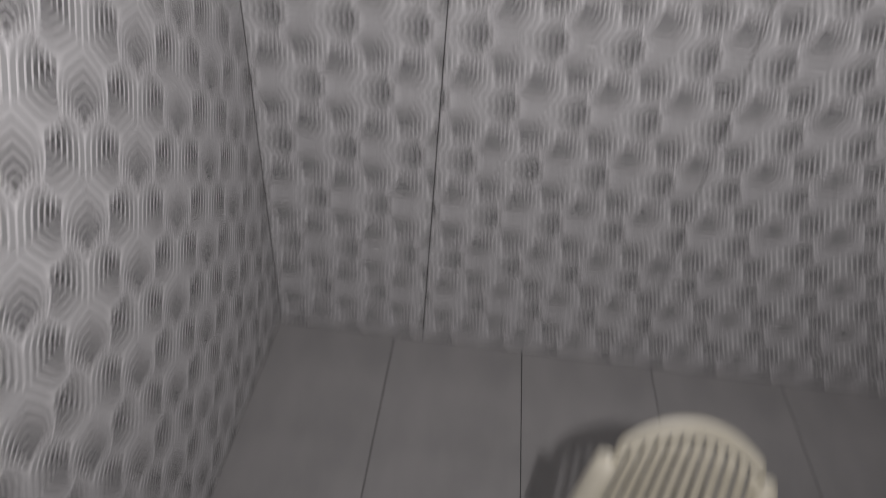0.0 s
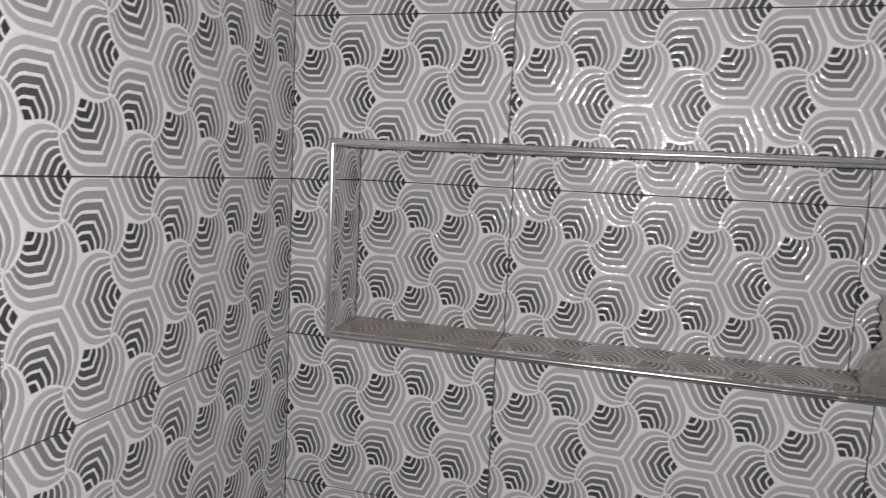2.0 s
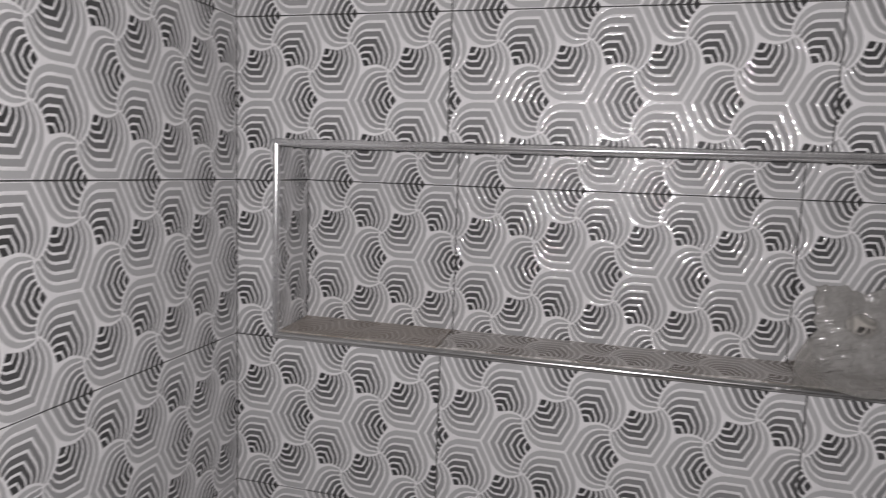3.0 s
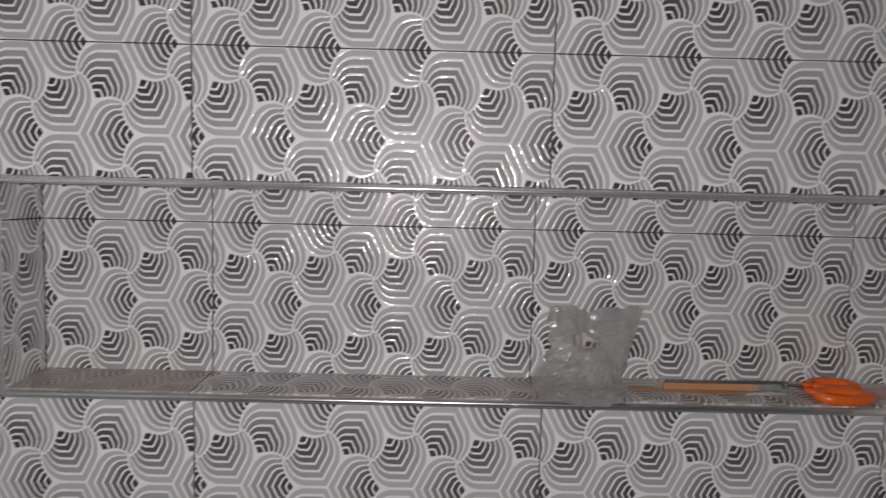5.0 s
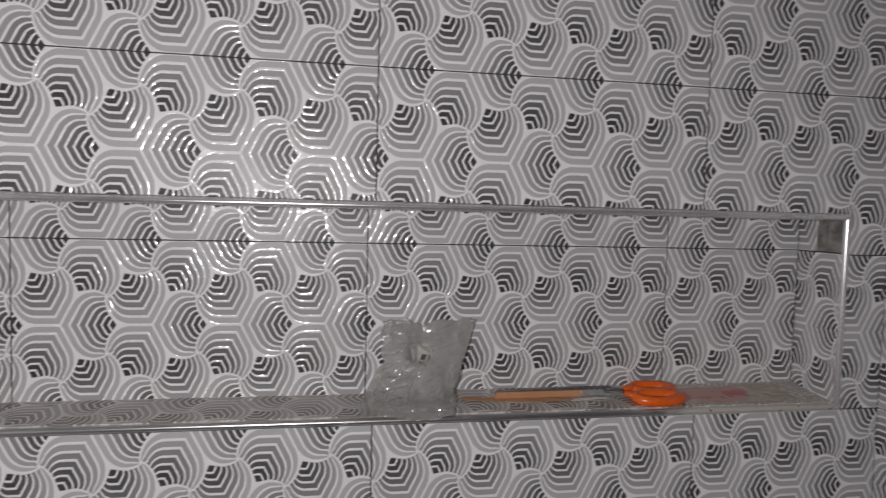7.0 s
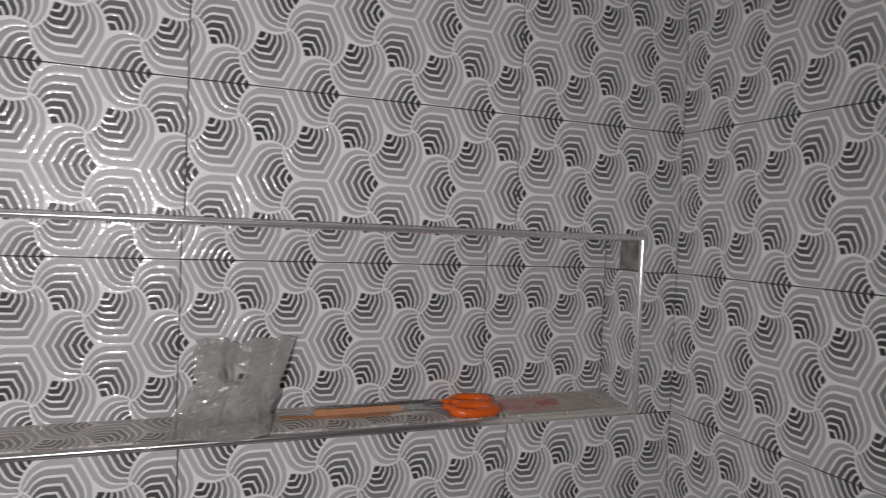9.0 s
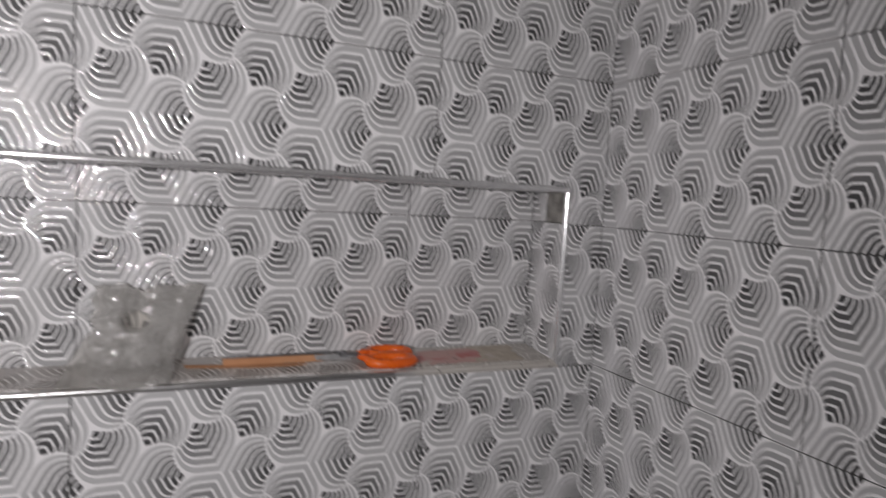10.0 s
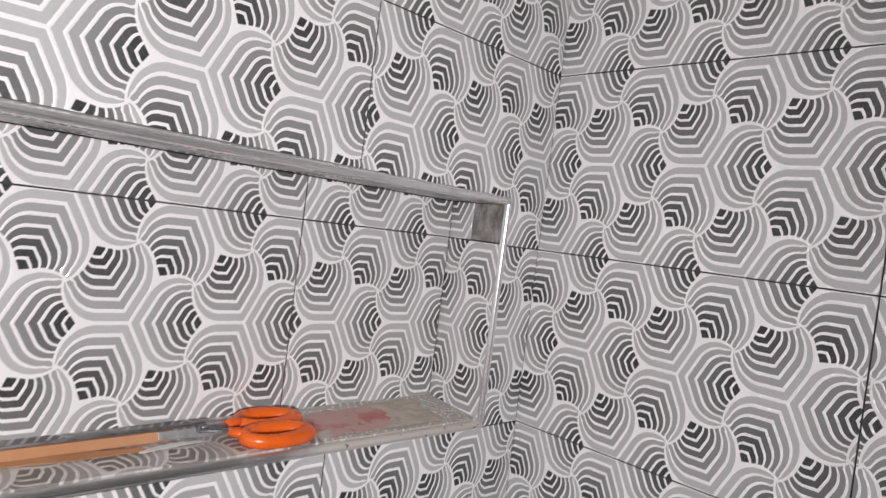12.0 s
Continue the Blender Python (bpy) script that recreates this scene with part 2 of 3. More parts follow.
def box(bm, lo, hi, bevel=0.0, segments=2):
    made = bmesh.ops.create_cube(bm, size=1.0)
    for v in made["verts"]:
        v.co = Vector([(lo[i] + hi[i]) / 2 + v.co[i] * (hi[i] - lo[i]) for i in range(3)])
    if bevel:
        edges = list({e for v in made["verts"] for e in v.link_edges})
        bmesh.ops.bevel(bm, geom=edges, offset=bevel, segments=segments, profile=0.5, affect="EDGES")
    return bm


def inset(poly, d):
    """An axis-aligned, counter-clockwise outline moved inwards by d."""
    n, out = len(poly), []
    for i in range(n):
        a, b, c = poly[i - 1], poly[i], poly[(i + 1) % n]
        move = [0.0, 0.0]
        for p, q in ((a, b), (b, c)):
            size = math.hypot(q[0] - p[0], q[1] - p[1])
            move[0] += -(q[1] - p[1]) / size * d
            move[1] += (q[0] - p[0]) / size * d
        out.append((b[0] + move[0], b[1] + move[1]))
    return out


GAP, BEVEL, THICK = 0.0011, 0.0004, 0.008
shared_tiles = {}


def tile_mesh(poly, origin, material):
    """A glazed tile cut to an outline (metres on its wall), with the print's origin at the given place. Lies in x-z, faces -y."""
    key = (tuple((round(x - poly[0][0], 4), round(y - poly[0][1], 4)) for x, y in poly),
           round((poly[0][0] - origin[0]) % 0.6, 4), round((poly[0][1] - origin[1]) % 0.3, 4), material.name)
    if key in shared_tiles:
        return shared_tiles[key]
    base = poly[0]
    loops = [[(x - base[0], y - base[1]) for x, y in inset(poly, d)] for d in (GAP, GAP, GAP + BEVEL)]
    n = len(poly)
    verts = [(x, y, z) for (ring, y) in zip(loops, (THICK, BEVEL, 0.0)) for x, z in ring]
    faces = [tuple(range(2 * n, 3 * n))]
    for r in (0, 1):
        faces += [(r * n + i, r * n + (i + 1) % n, (r + 1) * n + (i + 1) % n, (r + 1) * n + i) for i in range(n)]
    me = mesh_from("tile", verts, faces, material)
    uv = me.uv_layers.new(name="UVMap")
    for loop in me.loops:
        co = me.vertices[loop.vertex_index].co
        uv.data[loop.index].uv = ((co.x + base[0] - origin[0]) / PERIOD, (co.z + base[1] - origin[1]) / PERIOD)
    shared_tiles[key] = me
    return me


def lay_tile(parent, frame_matrix, poly, origin, material):
    ob = new("tile", tile_mesh(poly, origin, material))
    ob.parent = parent
    ob.matrix_local = frame_matrix @ Matrix.Translation((poly[0][0], 0, poly[0][1]))
    return ob


def rect(x0, z0, x1, z1):
    return [(x0, z0), (x1, z0), (x1, z1), (x0, z1)]


# ---- the room ----
WIDTH, BACK, CEIL = 2.006, -2.75, 2.62
NICHE_L, NICHE_R, NICHE_B, NICHE_T, NICHE_D = 0.090, 1.906, 1.210, 1.566, 0.120
EDGE_L, EDGE_R, EDGE_B, EDGE_T = 0.080, 1.916, 1.2015, 1.578   # outer rim of the trims
BED = 0.0016           # how far the grout lies behind them


def wall_part(name, pieces, material, label, category="wall"):
    bm = bmesh.new()
    for lo, hi in pieces:
        box(bm, lo, hi)
    me = bpy.data.meshes.new(name)
    bm.to_mesh(me)
    bm.free()
    me.materials.append(material)
    return tagged(new(name, me), label, category, kind="structure")


wall_north = wall_part("wall_north", [
    ((-0.2, BED, 0.0), (WIDTH + 0.2, 0.3, NICHE_B - 0.010)),
    ((-0.2, BED, NICHE_T + 0.012), (WIDTH + 0.2, 0.3, CEIL)),
    ((-0.2, BED, NICHE_B - 0.010), (NICHE_L - 0.011, 0.3, NICHE_T + 0.012)),
    ((NICHE_R + 0.011, BED, NICHE_B - 0.010), (WIDTH + 0.2, 0.3, NICHE_T + 0.012)),
    ((NICHE_L - 0.011, NICHE_D + BED, NICHE_B - 0.010), (NICHE_R + 0.011, 0.3, NICHE_T + 0.012)),
], grout, "shower wall with a long recessed niche, grey-white petal tiles")
wall_west = wall_part("wall_west", [((-0.2, BACK, 0.0), (-BED, BED, CEIL))], grout, "side wall of grey-white petal-patterned glazed tiles")
wall_east = wall_part("wall_east", [((WIDTH + BED, BACK, 0.0), (WIDTH + 0.2, BED, CEIL))], grout, "side wall of grey-white petal-patterned glazed tiles")
wall_south = wall_part("wall_south", [((-0.2, BACK - 0.15, 0.0), (WIDTH + 0.2, BACK, CEIL))], plaster, "plain pale plastered wall closing the room")
ceiling = wall_part("ceiling", [((-0.2, BACK - 0.15, CEIL), (WIDTH + 0.2, 0.3, CEIL + 0.1))], plaster, "plain pale plastered ceiling", "ceiling")
floor = wall_part("floor", [((-0.2, BACK - 0.15, -0.15), (WIDTH + 0.2, 0.3, -0.003))], grout, "grey matt ceramic tile floor with thin dark joints", "floor")

# ---- rounded aluminium edge strips round the niche ----
trims = tagged(new("niche_trim"), "polished aluminium quarter-round edging around the tiled niche", "trim", kind="structure")


def trim_profile():
    """Outline of the strip across its length: (outwards from the opening, towards the room)."""
    pts = []
    for i in range(17):
        a = math.radians(150) * i / 16
        pts.append((0.0056 - 0.0062 * math.cos(a), -0.0026 + 0.0082 * math.sin(a)))
    return pts + [(0.0124, 0.0012), (0.0124, -0.0060)]


def trim_bar(name, a, b, out, mitre, material):
    """A strip from a to b; out: the direction away from the opening; its ends are mitred."""
    a, b, out = Vector(a), Vector(b), Vector(out)
    along = (b - a).normalized()
    room = Vector((0, -1, 0))
    prof = trim_profile()
    n, verts = len(prof), []
    for end, sign in ((a, -1), (b, 1)):
        for o, r in prof:
            verts.append(end + out * o + room * r + along * sign * o * mitre)
    faces = [(i, (i + 1) % n, n + (i + 1) % n, n + i) for i in range(n)] + [tuple(range(n))[::-1], tuple(range(n, 2 * n))]
    me = mesh_from(name, verts, faces, material)
    ob = new(name, me)
    ob.parent = trims
    bm = bmesh.new()
    bm.from_mesh(me)
    bmesh.ops.recalc_face_normals(bm, faces=bm.faces)
    for f in bm.faces:
        f.smooth = len(f.verts) == 4
    for e in bm.edges:
        e.smooth = len(e.link_faces) == 2 and e.calc_face_angle() < 0.5
    bm.to_mesh(me)
    bm.free()
    return ob


trim_bar("top_strip", (NICHE_L, 0, NICHE_T), (NICHE_R, 0, NICHE_T), (0, 0, 1), 1, steel_trim)
trim_bar("bottom_strip", (NICHE_L, 0, NICHE_B + 0.001), (NICHE_R, 0, NICHE_B + 0.001), (0, 0, -1), 1, dusty_trim)
trim_bar("side_strip", (NICHE_L, 0, NICHE_B), (NICHE_L, 0, NICHE_T), (-1, 0, 0), 1, upright_trim)
trim_bar("side_strip", (NICHE_R, 0, NICHE_B), (NICHE_R, 0, NICHE_T), (1, 0, 0), 1, upright_trim)

# ---- tiles ----
NORTH = Matrix.Identity(4)
SEAMS = (0.0012, 0.4135, 1.0135, 1.611, WIDTH - 0.0012)
STARTS = (-0.005, 0.4135, 1.0115, 1.610)
ROWS = [0.3 * i for i in range(9)] + [CEIL]
for r in range(9):
    z0, z1 = ROWS[r], ROWS[r + 1]
    for c in range(4):
        x0, x1, start = SEAMS[c], SEAMS[c + 1], (STARTS[c], z0)
        if r == 4:
            if c == 0:
                lay_tile(wall_north, NORTH, rect(x0, z0, EDGE_L, z1), (-0.023, z0), tile_glaze)
            if c == 3:
                lay_tile(wall_north, NORTH, rect(EDGE_R, z0, x1, z1), (1.574, z0), tile_glaze)
            continue
        poly = rect(x0, z0, x1, z1)
        if r == 5:
            poly = rect(x0, EDGE_T, x1, z1)
            if c == 0:
                poly = [(x0, z0), (EDGE_L, z0), (EDGE_L, EDGE_T), (x1, EDGE_T), (x1, z1), (x0, z1)]
            if c == 3:
                poly = [(EDGE_R, z0), (x1, z0), (x1, z1), (x0, z1), (x0, EDGE_T), (EDGE_R, EDGE_T)]
        lay_tile(wall_north, NORTH, poly, start, tile_glaze)

WEST = Matrix.Translation((0, 0, 0)) @ Matrix.Rotation(math.pi / 2, 4, "Z")
EAST = Matrix.Translation((WIDTH, 0, 0)) @ Matrix.Rotation(-math.pi / 2, 4, "Z")
west_seams = (0.004, -0.612, -1.212, -1.812, -2.412, BACK)
east_seams = (-0.004, 0.506, 1.106, 1.706, 2.306, -BACK)
for r in range(9):
    z0, z1 = ROWS[r], ROWS[r + 1]
    for c in range(5):
        hi, lo = west_seams[c], west_seams[c + 1]
        lay_tile(wall_west, WEST, rect(lo, z0, hi, z1), (-0.612 - 0.6 * max(c - 0, 0), z0), tile_glaze)
        lo, hi = east_seams[c], east_seams[c + 1]
        lay_tile(wall_east, EAST, rect(lo, z0, hi, z1), (-0.107 if c == 0 else lo, z0), tile_glaze)

# niche lining: back, two sides, top and the sloping sill
NB = Matrix.Translation((0, NICHE_D, 0))
nseams = (NICHE_L + 0.0010, 0.406, 1.0085, 1.609, NICHE_R - 0.0012)
nstarts = (0.093, 0.402, 1.0045, 1.605)
for c in range(4):
    lay_tile(wall_north, NB, rect(nseams[c], NICHE_B, nseams[c + 1], 1.502), (nstarts[c], 1.202), tile_glaze)
    lay_tile(wall_north, NB, rect(nseams[c], 1.502, nseams[c + 1], NICHE_T), (nstarts[c], 1.502), tile_glaze)
NL = Matrix.Translation((NICHE_L, 0, 0)) @ Matrix.Rotation(math.pi / 2, 4, "Z")
NR = Matrix.Translation((NICHE_R, 0, 0)) @ Matrix.Rotation(-math.pi / 2, 4, "Z")
lay_tile(wall_north, NL, rect(0.002, NICHE_B, NICHE_D + 0.003, 1.502), (0.02, 1.202), tile_glaze)
lay_tile(wall_north, NL, rect(0.002, 1.502, NICHE_D + 0.003, NICHE_T), (0.02, 1.502), tile_glaze)
lay_tile(wall_north, NR, rect(-NICHE_D - 0.003, NICHE_B, -0.002, 1.502), (-0.018, 1.202), tile_glaze)
lay_tile(wall_north, NR, rect(-NICHE_D - 0.003, 1.502, -0.07, NICHE_T), (-0.09, 1.502), tile_glaze)
SLOPE = 4.5            # degrees by which the sill rises towards the back, under the bag and the scissors


def sill_frame(degrees):
    return Matrix.Translation((0, 0.002, NICHE_B + 0.004)) @ Matrix.Rotation(math.radians(-90 + degrees), 4, "X")


def sill_z(y, degrees=SLOPE):
    return NICHE_B + 0.004 + (y - 0.002) * math.tan(math.radians(degrees))


for a, b in ((NICHE_L, 0.406), (0.406, 1.0085), (1.0085, 1.609), (1.609, NICHE_R)):
    lay_tile(wall_north, sill_frame(SLOPE if a > 1.0 else 2.5), rect(a, 0.0, b, NICHE_D + 0.002), (a, -0.05), worn_sill if a > 1.6 else muddy_sill if a < 0.3 else sill_glaze)
TOP = Matrix.Translation((0, NICHE_D, NICHE_T)) @ Matrix.Rotation(math.radians(90), 4, "X")
for a, b in ((NICHE_L, 0.62), (0.62, 1.22), (1.22, NICHE_R)):
    lay_tile(wall_north, TOP, rect(a, 0.0, b, NICHE_D - 0.002), (a, 0.03), tile_glaze)

# floor tiles
xs = [0.0] + [0.335 + 0.365 * i for i in range(5)] + [WIDTH]
ys = [BACK + 0.0, -2.42, -1.82, -1.22, -0.62, -0.02 + 0.02]
flat = Matrix.Rotation(math.radians(-90), 4, "X")
for i in range(len(xs) - 1):
    for j in range(len(ys) - 1):
        ob = new("tile", tile_mesh(rect(xs[i], ys[j], xs[i + 1], ys[j + 1]), (xs[i], ys[j]), floor_glaze))
        ob.parent = floor
        ob.matrix_local = flat @ Matrix.Translation((xs[i], 0, ys[j]))

# bare cement where the niche lining was left untiled
bm = bmesh.new()
bmesh.ops.create_grid(bm, x_segments=26, y_segments=26, size=0.5)
for v in bm.verts:
    y, z = (v.co.x + 0.5) * 0.072 + 0.001, 1.5035 + (v.co.y + 0.5) * 0.062
    lump = noise.fractal(Vector((y * 90, z * 90, 3.1)), 0.9, 2.0, 4) * 0.0022
    v.co = (NICHE_R + 0.002 + lump, y, z)
bmesh.ops.reverse_faces(bm, faces=bm.faces)
part("cement_patch", bm, cement, wall_north, "rough bare grey cement patch")


# dried cement smeared over the end of the sill
bm = bmesh.new()
bmesh.ops.create_grid(bm, x_segments=36, y_segments=36, size=0.5)
for v in bm.verts:
    u, w = v.co.x + 0.5, v.co.y + 0.5
    x = 1.742 + u * 0.105 + 0.020 * noise.noise(Vector((u * 3, w * 4, 6))) + 0.022 * (w - 0.5)
    y = 0.012 + w * 0.096
    depth = min(u, 1 - u, w + 0.05, 1.05 - w) * 6
    lump = 0.0004 + 0.0026 * min(1.0, max(depth, 0.0)) * (0.6 + 0.8 * noise.noise(Vector((x * 70, y * 70, 2))))
    v.co = (x, y, sill_z(y) + lump)
for f in bm.faces:
    f.smooth = True
part("cement_smear", bm, beige_cement, wall_north, "dried beige cement smear")


# ---- small materials ----
orange_plastic = plain_material("orange_plastic", (0.88, 0.155, 0.014), (0.80, 0.12, 0.010), 0.28, 20.0, 0.0002)
dark_steel = plain_material("dull_dark_steel", (0.20, 0.20, 0.205), (0.32, 0.32, 0.33), 0.50, 70.0, 0.0, Metallic=1.0)
ground_steel = plain_material("pale_ground_steel", (0.34, 0.34, 0.345), (0.48, 0.48, 0.48), 0.45, 70.0, 0.0, Metallic=0.6)
cardboard = plain_material("tan_card", (0.47, 0.23, 0.11), (0.55, 0.29, 0.15), 0.7, 24.0, 0.0003)
white_plastic = plain_material("white_plastic", (0.70, 0.68, 0.66), (0.80, 0.78, 0.76), 0.35, 60.0, 0.0003)
chair_plastic = plain_material("cream_plastic", (0.66, 0.62, 0.50), (0.72, 0.68, 0.56), 0.4, 14.0, 0.0003)


def wrapper_material():
    """Pale pink printed film, worn to beige along its torn edges, with two redder blocks of print."""
    net = Net("faded_red_wrapper")
    sep = net.node("ShaderNodeSeparateXYZ")
    net.put(sep.inputs[0], net.where())
    rag = net.m("MULTIPLY_ADD", net.noise(45.0, 4.0), 0.05, -0.025)
    x, y = net.m("ADD", sep.outputs[0], rag), net.m("ADD", sep.outputs[1], rag)
    red = None
    for x0, x1, y0, y1 in ((1.710, 1.768, 0.042, 0.074), (1.598, 1.632, 0.030, 0.070), (1.640, 1.672, 0.030, 0.044)):
        inside_x = net.m("MULTIPLY", net.step(x, x0 - 0.004, x0 + 0.004), net.m("SUBTRACT", 1.0, net.step(x, x1 - 0.004, x1 + 0.004)))
        inside_y = net.m("MULTIPLY", net.step(y, y0 - 0.006, y0 + 0.006), net.m("SUBTRACT", 1.0, net.step(y, y1 - 0.012, y1 + 0.012)))
        block = net.m("MULTIPLY", inside_x, inside_y)
        red = block if red is None else net.m("MAXIMUM", red, block)
    field = net.m("MULTIPLY", net.step(x, 1.622, 1.632), net.m("SUBTRACT", 1.0, net.step(x, 1.758, 1.768)))
    color = net.mix(net.m("MULTIPLY", field, net.m("MULTIPLY_ADD", net.noise(50.0, 4.0), 0.5, 0.5)), (0.56, 0.50, 0.45), (0.58, 0.31, 0.28))
    color = net.mix(net.m("MULTIPLY", red, net.m("MULTIPLY_ADD", net.noise(70.0, 4.0), 0.9, 0.2)), color, (0.50, 0.10, 0.10))
    color = net.mix(net.step(net.noise(38.0, 5.0), 0.62, 0.70), color, (0.16, 0.13, 0.12))
    return net.finish(color, 0.5, net.bump(net.noise(60.0, 4.0), 0.002))


def film_material():
    """Hazy crumpled plastic film: mostly grey haze and gloss, clear in a few patches where it lies flat."""
    net = Net("hazy_plastic_film")
    p = net.where()
    sep = net.node("ShaderNodeSeparateXYZ")
    net.put(sep.inputs[0], p)
    ex = net.m("MULTIPLY", net.m("SUBTRACT", sep.outputs[0], -0.004), 30.0)
    ez = net.m("MULTIPLY", net.m("SUBTRACT", sep.outputs[2], 0.086), 44.0)
    r = net.m("SQRT", net.m("ADD", net.m("MULTIPLY", ex, ex), net.m("MULTIPLY", ez, ez)))
    flat_patch = net.m("SUBTRACT", 1.0, net.step(net.m("ADD", r, net.m("MULTIPLY", net.noise(80.0, 3.0), 0.6)), 0.7, 1.25))
    haze = net.m("MULTIPLY_ADD", net.step(net.noise(34.0, 3.0, 0.6), 0.35, 0.65), 0.16, 0.54)
    haze = net.m("MULTIPLY", haze, net.m("SUBTRACT", 1.0, net.m("MULTIPLY", flat_patch, 0.92)))
    slant = net.node("ShaderNodeMapping")
    net.put(slant.inputs[0], p)
    slant.inputs["Rotation"].default_value = (0.0, radians(-24), 0.0)
    slant.inputs["Scale"].default_value = (9.0, 16.0, 44.0)
    fold = net.m("ABSOLUTE", net.m("SUBTRACT", net.noise(1.0, 2.0, 0.6, slant.outputs[0]), 0.5))
    wrinkle = net.m("SUBTRACT", 1.0, net.step(fold, 0.0, 0.05))
    facets = None
    for scale, weight, seed in ((46.0, 1.0, 0.0), (120.0, 0.45, 3.0)):
        shifted = net.node("ShaderNodeMapping")
        net.put(shifted.inputs[0], slant.outputs[0])
        shifted.inputs["Location"].default_value = (seed, seed, seed)
        shifted.inputs["Scale"].default_value = (scale / 13, scale / 20, scale / 62)
        cells = net.node("ShaderNodeTexVoronoi", feature="DISTANCE_TO_EDGE")
        cells.inputs["Scale"].default_value = 1.0
        net.put(cells.inputs["Vector"], shifted.outputs[0])
        one = net.m("MULTIPLY", cells.outputs["Distance"], weight)
        facets = one if facets is None else net.m("ADD", facets, one)
    crumple = net.m("MULTIPLY_ADD", net.m("SUBTRACT", 1.0, net.step(sep.outputs[2], 0.035, 0.095)), 0.55, 0.65)
    relief = net.m("ADD", net.m("MULTIPLY", wrinkle, 0.03), net.m("MULTIPLY", facets, crumple))
    side = net.step(net.m("MULTIPLY_ADD", sep.outputs[2], 0.25, sep.outputs[0]), -0.078, -0.050)
    foot = net.step(net.m("MULTIPLY_ADD", net.noise(25.0, 2.0), 0.03, sep.outputs[2]), 0.018, 0.050)
    haze = net.m("MULTIPLY", haze, net.m("MULTIPLY", net.m("MULTIPLY_ADD", side, 0.4, 0.6), net.m("MULTIPLY_ADD", foot, 0.3, 0.7)))
    body = net.finish((0.52, 0.51, 0.49), 0.11, net.bump(relief, 0.006), Specular_IOR_Level=1.0, IOR=1.7)
    clear = net.node("ShaderNodeBsdfTransparent")
    clear.inputs[0].default_value = (0.93, 0.92, 0.90, 1)
    blend = net.node("ShaderNodeMixShader")
    net.put(blend.inputs[0], haze)
    net.tree.links.new(clear.outputs[0], blend.inputs[1])
    net.tree.links.new(net.shader.outputs[0], blend.inputs[2])
    net.tree.links.new(blend.outputs[0], net.out.inputs[0])
    return body


# ---- crumpled plastic bag leaning on the niche's back ----
def plastic_bag():
    """Two crumpled sheets of film, joined round the rim, in flat facets."""
    cols, rows = 84, 72
    verts = []

    def crease(x, z, seed):
        p = Vector((x * 15 + z * 6, z * 17, seed))
        broad = 1 - abs(noise.noise(p)) * 2.2
        q = Vector((x * 13 - z * 8, z * 46 - x * 13, seed + 3))
        sharp = max(0.0, 1 - abs(noise.noise(q)) * 5)
        r = Vector((x * 62 - z * 50, z * 42 + x * 20, seed + 8))
        fine = max(0.0, 1 - abs(noise.noise(r)) * 5)
        low_part = max(0.0, 1 - z / 0.075)
        return 0.4 + (broad - 0.4) * (0.30 + 0.4 * low_part) + sharp * 0.40 + fine * (0.14 + 0.5 * low_part)

    def ragged(u):
        return 0.143 + 0.008 * noise.noise(Vector((u * 5, 2.2, 0))) - 0.010 * math.exp(-((u - 0.40) / 0.10) ** 2) + 0.004 * noise.noise(Vector((u * 17, 0, 4)))

    for side in (0, 1):
        for j in range(rows + 1):
            v = j / rows
            left = -0.116 + 0.046 * min(1, v * 2.0) + 0.006 * noise.noise(Vector((v * 9, 7, 0)))
            right = 0.052 + 0.056 * v + 0.004 * noise.noise(Vector((v * 9, 1, 0)))
            for i in range(cols + 1):
                u = i / cols
                rim = i in (0, cols) or j in (0, rows)
                x = left + (right - left) * u
                z = v * ragged(u)
                puff = (math.sin(math.pi * u) ** 0.6) * (0.007 + 0.036 * (1 - v) ** 1.5) * min(1.0, (1 - v) * 4)
                fold = (crease(x, z, side * 9.0) - 0.4) * 0.0085
                lean = -0.009 + 0.056 * min(1.0, v / 0.16) ** 0.7 + 0.056 * v
                y = lean if rim else lean + (0.004 if side else -puff) + fold * (0.4 if side else 1)
                y = min(max(y, 0.001 if v > 0.02 else -0.009), NICHE_D - 0.004 - (0.0 if side else 0.002))
                droop = 0.009 * math.exp(-((u - 0.62) / 0.22) ** 2) if j == 0 else 0.0
                verts.append((x, y, max(z, 0.002) + (y - 0.05) * 0.079 * (1 - v) - droop))
    n = (rows + 1) * (cols + 1)
    bag = tagged(new("plastic_bag"), "crumpled hazy clear plastic bag leaning in the niche", "plastic bag")
    bag.location = (1.106, 0.0, sill_z(0.05))
    film = film_material()
    for side, name in ((0, "front_sheet"), (1, "back_sheet")):
        faces = []
        for j in range(rows):
            for i in range(cols):
                a = j * (cols + 1) + i
                b, c, d = a + 1, a + cols + 2, a + cols + 1
                faces.append((d, c, b, a) if side else (a, b, c, d))
        sheet = new(name, mesh_from(name, verts[side * n:(side + 1) * n], faces, film, True))
        sheet.parent = bag
    return bag


plastic_bag()


